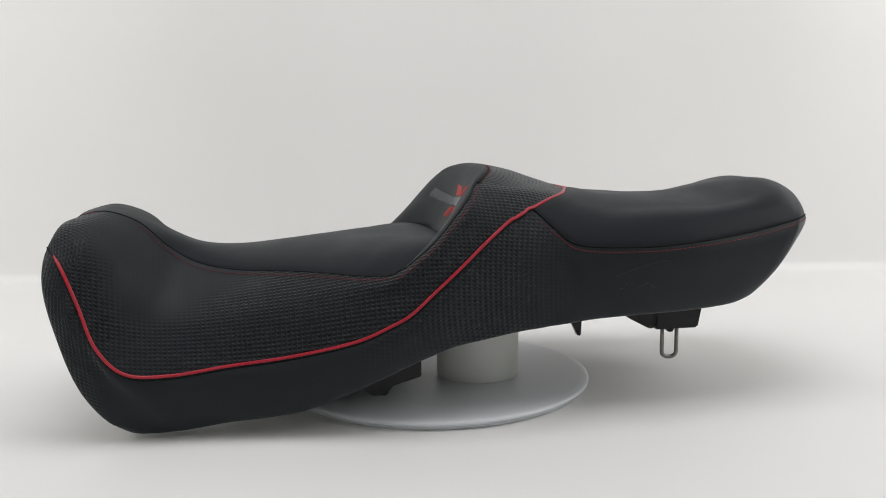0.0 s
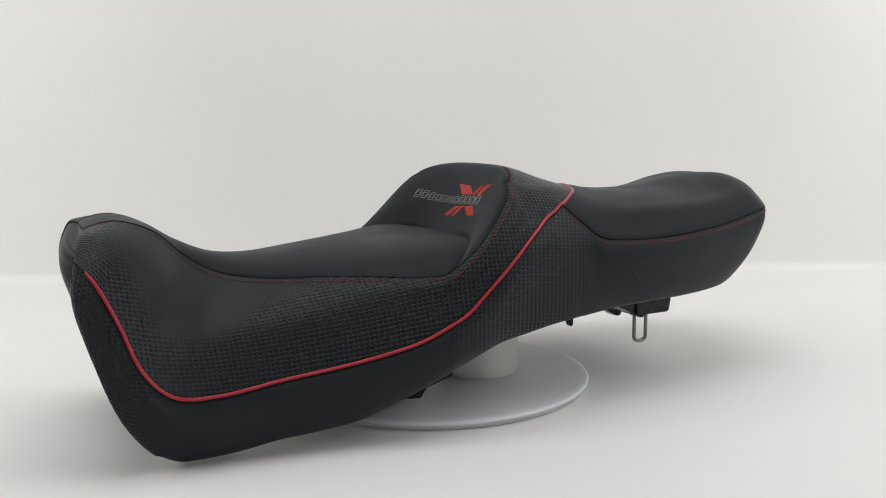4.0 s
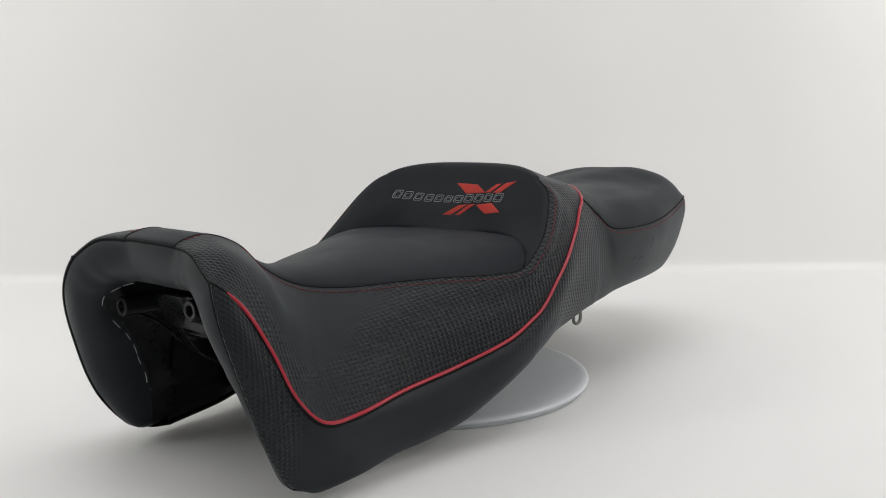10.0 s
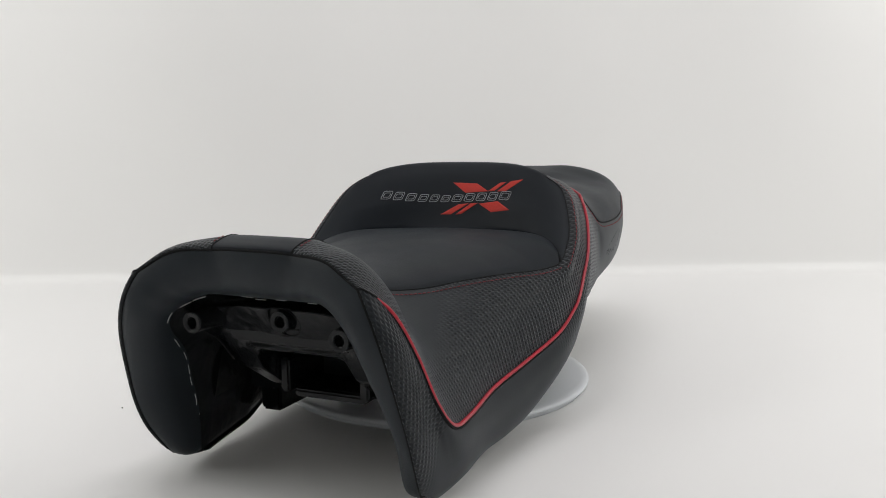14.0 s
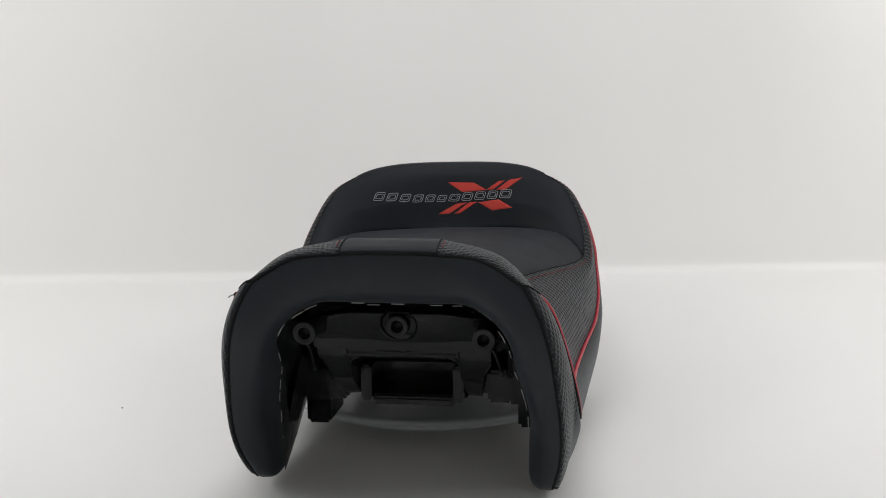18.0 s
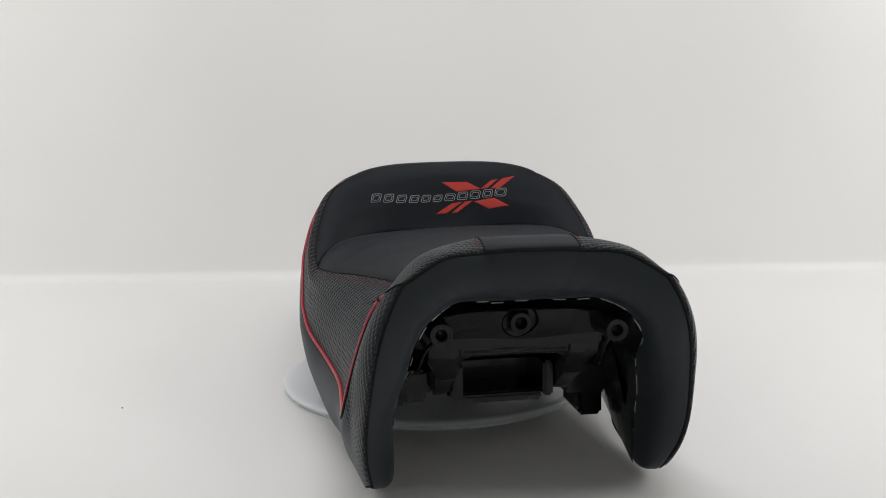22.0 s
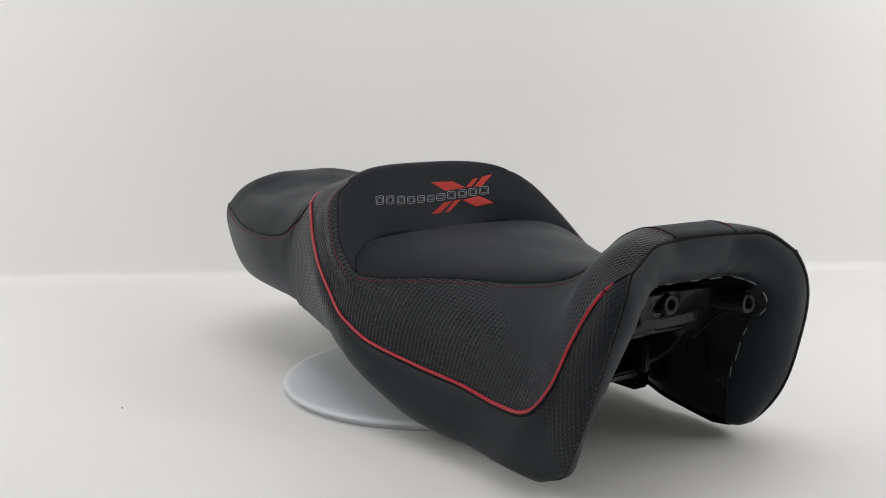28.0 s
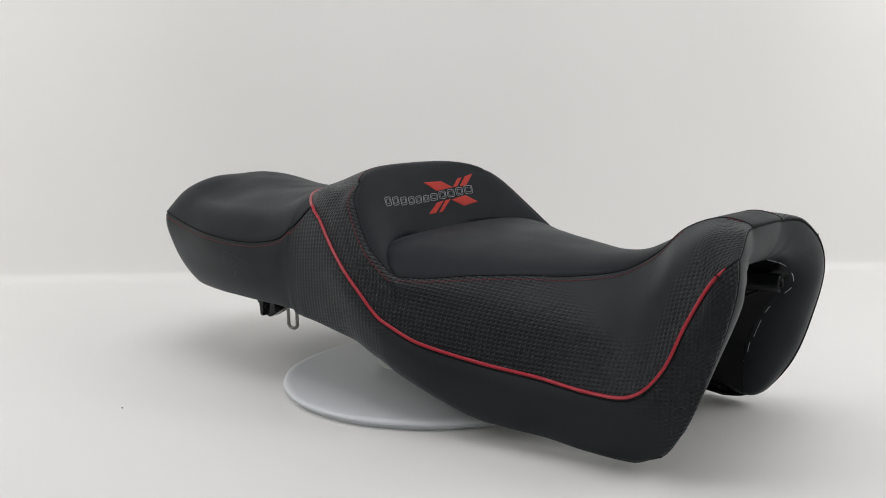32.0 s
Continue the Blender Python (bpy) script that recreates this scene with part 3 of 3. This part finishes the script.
    # moulded front of the pan: a leaning plate with a recess, pockets and sockets, turned back along its lower edge
    def step(x, a, c):
        k = np.clip((x - a) / (c - a), 0, 1)
        return k * k * (3 - 2 * k)

    def window(x, lo, hi, soft):
        return step(x, lo - soft, lo + soft) * (1 - step(x, hi - soft, hi + soft))

    ys = fine(-0.070, 0.070, 169)
    low = np.interp(np.abs(ys), [0.036, 0.0425, 0.0445, 0.046, 0.059, 0.0605, 0.064, 0.070], [0.103, 0.100, 0.094, 0.0585, 0.0565, 0.070, 0.088, 0.098])
    lean_z, lean_x = [0.048, 0.057, 0.083, 0.104, 0.114, 0.130, 0.1465], [0.250, 0.262, 0.300, 0.3135, 0.317, 0.329, 0.3395]
    face = []
    for k in fine(0, 1, 80):
        z = low + (0.1465 - 0.004 * step(np.abs(ys), 0.03, 0.07) - low) * k
        x = np.interp(z, lean_z, lean_x) + 0.0010 * np.sin(70 * ys + 1.0) * np.sin(110 * z)
        x = x + 0.0030 * np.exp(-((ys - 0.0005) / 0.0045) ** 2 - ((z - 0.1135) / 0.0032) ** 2) + 0.0016 * np.exp(-((ys + 0.012) / 0.009) ** 2 - ((z - 0.1125) / 0.002) ** 2)
        x = x + 0.0022 * window(z, 0.1055, 0.109, 0.002) * window(np.abs(ys), -0.01, 0.045, 0.006)
        ring = np.hypot(ys, z - 0.1365)
        x = x - 0.005 * (1 - step(ring, 0.0128, 0.0150)) - 0.012 * (1 - step(ring, 0.0052, 0.0066))
        x = x - 0.004 * (1 - k) ** 30
        face.append(np.stack([x, ys, z], 1))
    under = [np.stack([face[0][:, 0] - 0.045 * k, ys, low + 0.001 * k], 1) for k in fine(1, 0.06, 6)]
    over = [np.stack([face[-1][:, 0] - 0.020 * k, ys, face[-1][:, 2] + 0.003 * k ** 0.5], 1) for k in fine(0.1, 1, 5)]
    sheet_mesh("moulded_front", np.stack(under + face + over), PLASTIC, pan, "")
    solid("recess_lip", [(200, 267, -36, 36, 50, 57), (200, 262, -46, 46, 54.5, 58)], PLASTIC, pan)
    solid("recess_wall", [(205, 217, -90, 90, 46, 112), (215, 306, -46, 46, 103, 108)], PLASTIC, pan)
    for y0, y1 in ((-44, -35), (35, 44)):
        solid("recess_cheek", [(206, 276, y0, y1, 56, 87), (210, 256, y0 - (14 if y0 < 0 else -3), y1 + (14 if y0 > 0 else -3), 62, 100)], PLASTIC, pan)
    for s in (1, -1):
        solid("side_bracket", [(165, 247, 73 * s - 11, 73 * s + 11, 47, 76), (160, 236, 93 * s - 14, 93 * s + 14, 42, 84), (160, 214, 99 * s - 11.5, 99 * s + 11.5, 13, 46)], PLASTIC, pan, "", 0.003)
        prism("hanging_clip", [(84, 12), (68, 11), (63, 22), (32, 29), (32, 80), (122, 80), (100, 26)], 76 * s, 94 * s, pan)
        rib = np.array([(350, 70 * s, 128), (322, 74 * s, 112), (296, 78 * s, 88)]) / 1000
        v, f = tube(spline(rib, fine(0, 2, 12)) + (0, MID, 0), 0.0018, 8)
        mesh_object("pan_rib", v, f, [PLASTIC], pan)
        pocket = np.stack([[(0.302 - 0.046 * math.sin(math.pi * min(1, w * 1.15 + 0.05)) ** 0.6 - 0.5 * (0.128 - z), s * (0.0585 + 0.027 * w), z) for w in fine(0, 1, 14)] for z in fine(0.080, 0.112, 12)])
        sheet_mesh("pan_pocket", pocket, PLASTIC, pan, "", s < 0)

    def boss(x, y, z, r, hole, depth):
        n = 32
        prof = [(r * 1.12, -depth), (r, -0.003), (r, -0.0012), (r * 0.94, 0.0), (r * 0.90, 0.0), (hole * 1.25, 0.0), (hole * 1.1, -0.0002), (hole, -0.0012), (hole, -0.010), (0.0001, -0.010)]
        verts, faces = [], []
        for rr, dx in prof:
            verts += [(x + dx, MID + y + rr * math.cos(2 * math.pi * j / n), z + rr * math.sin(2 * math.pi * j / n)) for j in range(n)]
        for k in range(len(prof) - 1):
            faces += [(k * n + j, k * n + (j + 1) % n, (k + 1) * n + (j + 1) % n, (k + 1) * n + j) for j in range(n)]
        mesh_object("boss", verts, faces, [PLASTIC], pan, "hollow round plastic mounting boss")

    boss(0.3640, 0.068, 0.1335, 0.0090, 0.0042, 0.034)
    boss(0.3625, -0.067, 0.1350, 0.0090, 0.0042, 0.034)
    boss(0.3385, -0.0005, 0.1365, 0.0088, 0.0044, 0.018)

    # staples along the cuff's inner edge
    leg_end = np.array([(318, 102, 50), (311, 104, 38), (303, 105, 31), (292, 105, 27), (278, 106, 25)]) / 1000
    run = np.concatenate([inn[inn[:, 2] > 0.055], leg_end])
    clips = even(np.concatenate([(run * MIRROR)[::-1], run[1:]]), 0.001)
    for k in range(-15, 16):
        mid = int(len(clips) / 2 + k * 16.5 + 2.5 * math.sin(k * 2.1))
        if mid < 8 or mid > len(clips) - 8 or k in (-7, 8):
            continue
        inside = -1 if abs(k) > 5 else 0
        seg = clips[mid - 5:mid + 6] + np.array((0.0036, inside * 0.0014 * math.copysign(1, k), 0.0010 * math.sin(k * 1.7) - 0.0012))
        lean = np.linspace(-1, 1, 11)[:, None] * np.array((0, 0, 0.0009 * math.sin(k * 3.1)))
        v, f = tube(seg + lean + (0, MID, 0), 0.00030, 5)
        mesh_object("staple", v, f, [STAPLE], seat, "bright steel staple")

    # rear lock box with its wire hook
    lock = prism("lock_box", [(-247, 50), (-299, 50), (-308, 98), (-247, 98)], -36, 36, seat, "black plastic lock bracket under the passenger pad", 0.002)
    prism("lock_ramp", [(-214, 98), (-214, 68), (-244, 53), (-252, 53), (-252, 98)], -33, 33, lock)
    solid("lock_nut", [(-292, -285, 0, 12, 44, 51), (-281, -273, 1, 11, 40, 51), (-269, -262, 0, 12, 44, 51)], PLASTIC, lock, "", 0.0015)
    hook = [(-286, 6, 52), (-286, 6, 34), (-286, 6, 16)]
    hook += [(-277 - 9 * math.cos(a), 6, 15 - 6 * math.sin(a)) for a in fine(0, math.pi, 9)]
    hook += [(-268, 6, 16), (-268, 6, 34), (-268, 6, 52)]
    v, f = tube(np.array(hook) / 1000 + (0, MID, 0), 0.0024, 10)
    mesh_object("wire_hook", v, f, [STEEL], lock, "bent bare steel wire loop")
    prism("peg", [(-150, 84), (-150, 62), (-158, 45), (-161, 46), (-163, 84)], 18, 28, seat, "short hooked black plastic peg")
    prism("peg", [(-264, 44), (-257, 44), (-253, 98), (-270, 98)], -59, -48, seat, "short black plastic peg")
    prism("lock_ramp", [(-228, 98), (-229, 62), (-240, 51), (-266, 37), (-272, 38), (-272, 98)], -42, -25, lock)

    # embroidery on the lumbar pad: drawn in y, z and laid on its face
    from_mesh = back.data
    tree_v = [vv.co.copy() for vv in from_mesh.vertices]
    tree_f = [tuple(p.vertices) for p in from_mesh.polygons]
    surface = bvh(tree_v, tree_f)

    def on_face(y, z, lift):
        hit, nor, _, _ = surface.ray_cast(Vector((0.2, y / 1000 + MID, z / 1000)), Vector((-1, 0, 0)))
        if hit is None:
            hit, nor, _, _ = surface.find_nearest(Vector((-0.02, y / 1000 + MID, z / 1000)))
        if nor.x < 0:
            nor = -nor
        return np.array(hit + nor * lift)

    bands = [((-2.5, 220.2), (27.8, 219.6), (42.9, 211.5), (14.6, 209.1)), ((69.1, 223.0), (84.1, 225.6), (64.5, 212.2), (53.8, 211.8)),
             ((56.1, 221.2), (63.7, 222.1), (50.5, 212.2), (42.3, 211.5)), ((33.4, 197.7), (56.8, 201.3), (73.0, 192.6), (50.0, 189.0)),
             ((7.9, 196.1), (21.0, 197.7), (0.2, 185.1), (-12.2, 185.1)), ((23.2, 197.7), (32.5, 198.5), (13.2, 185.7), (6.3, 185.1))]
    for quad in bands:
        a, c, d, e = [np.array(q) for q in quad]
        n = 16
        grid = np.array([[on_face(*((a * (1 - i) + c * i) * (1 - j) + (e * (1 - i) + d * i) * j), 0.0006 if 0 < i < 1 and 0 < j < 1 else 0.0001)
                          for i in fine(0, 1, n)] for j in fine(0, 1, n)])
        faces = [(p * n + q, p * n + q + 1, (p + 1) * n + q + 1, (p + 1) * n + q) for p in range(n - 1) for q in range(n - 1)]
        uv = [(i, j) for j in fine(0, 1, n) for i in fine(0, 1, n)]
        mesh_object("embroidered_band", grid.reshape(-1, 3), faces, [EMBROIDERY], seat, "slanted band of red embroidery", True, uv)
    slots = [(-87, -73.5, 202.8, 211.1), (-72.5, -59, 201.8, 209.8), (-57.5, -44, 200.3, 208.1), (-42.5, -29.5, 199.3, 206.9),
             (-28.5, -15.8, 199.0, 206.4), (-14.8, -2.3, 198.8, 205.7), (-1.2, 13.0, 199.1, 206.6), (14.0, 27.8, 199.8, 208.2),
             (28.8, 42.4, 200.8, 209.2), (43.4, 56.5, 201.9, 210.3), (57.5, 72.5, 202.9, 211.8)]
    for y0, y1, z0, z1 in slots:
        for inset in (0.0, 1.9):
            hy, hz, lean = (y1 - y0 - 2.6) / 2 - inset, (z1 - z0) / 2 - inset, 1.3 * (1 - inset / 6)
            loop = []
            for w in fine(0, 2 * math.pi, 37)[:-1]:
                cy, cz = math.cos(w), math.sin(w)
                ey, ez = math.copysign(abs(cy) ** 0.35, cy), math.copysign(abs(cz) ** 0.35, cz)
                loop.append(on_face((y0 + y1) / 2 + hy * ey + lean * ez, (z0 + z1) / 2 + hz * ez, 0.0005))
            v, f = tube(loop, 0.00027 if inset == 0 else 0.00022, 5, True)
            mesh_object("thread_outline", v, f, [GREY_THREAD], seat, "grey thread outline of a slanted shape")

    # pressed mark on the flank below the passenger pad
    strokes = [[(-154, 136), (-185, 146), (-212, 149), (-206, 128)], [(-148, 131), (-152, 124), (-158, 131), (-162, 123), (-170, 130), (-178, 124), (-190, 128), (-198, 122)]]
    skin = np.concatenate([lower(u, fine(0.05, 0.9, 24)) for u in fine(19.5, 23, 48)])
    for s in (1, -1):
        for stroke in strokes:
            pts = []
            for x, z in spline(np.array(stroke, float), fine(0, len(stroke) - 1, 30)):
                best = skin[np.argmin((skin[:, 0] - x / 1000) ** 2 + (skin[:, 2] - z / 1000) ** 2)]
                pts.append((x / 1000, best[1] * s + MID - 0.0004 * s, z / 1000))
            v, f = tube(pts, 0.0007, 5)
            mesh_object("pressed_mark", v, f, [CUFF], seat, "pressed mark in the vinyl")
    # the hand-made cover sits a little lower and fuller on its right towards the tail
    done = set()
    for ob in seat.children_recursive:
        if ob.data is None or ob.data.name in done:
            continue
        done.add(ob.data.name)
        co = np.empty(len(ob.data.vertices) * 3)
        ob.data.vertices.foreach_get("co", co)
        co = co.reshape(-1, 3)
        y = co[:, 1] - MID
        lean = np.interp(co[:, 0], [-0.4, -0.12, 0.06, 0.2, 0.27, 0.32, 0.38], [0.026, 0.030, 0.024, 0.006, -0.005, -0.010, -0.009])
        lean = lean * np.where(co[:, 0] > -0.10, np.interp(co[:, 2], [0.17, 0.22], [1.0, 0.3]), np.interp(co[:, 0], [-0.16, -0.10], [1.0, 0.5]))
        right = y - np.sqrt(y * y + 0.0004) + 0.02
        co[:, 2] += lean * right
        co[:, 1] += 0.025 * np.interp(co[:, 0], [-0.38, -0.15], [1, 0]) * np.minimum(right, 0)
        ob.data.vertices.foreach_set("co", co.ravel())
        ob.data.update()
    return seat


seat = build_seat()


def motions():
    rows = []
    for k in range(65):
        t = k * 0.5
        rows.append((t, pose(0, 0, TABLE, 0, 0, TURN_START + TURN_RATE * t)))
    for thing in (turntable, riser, seat):
        walk(thing, rows)


motions()
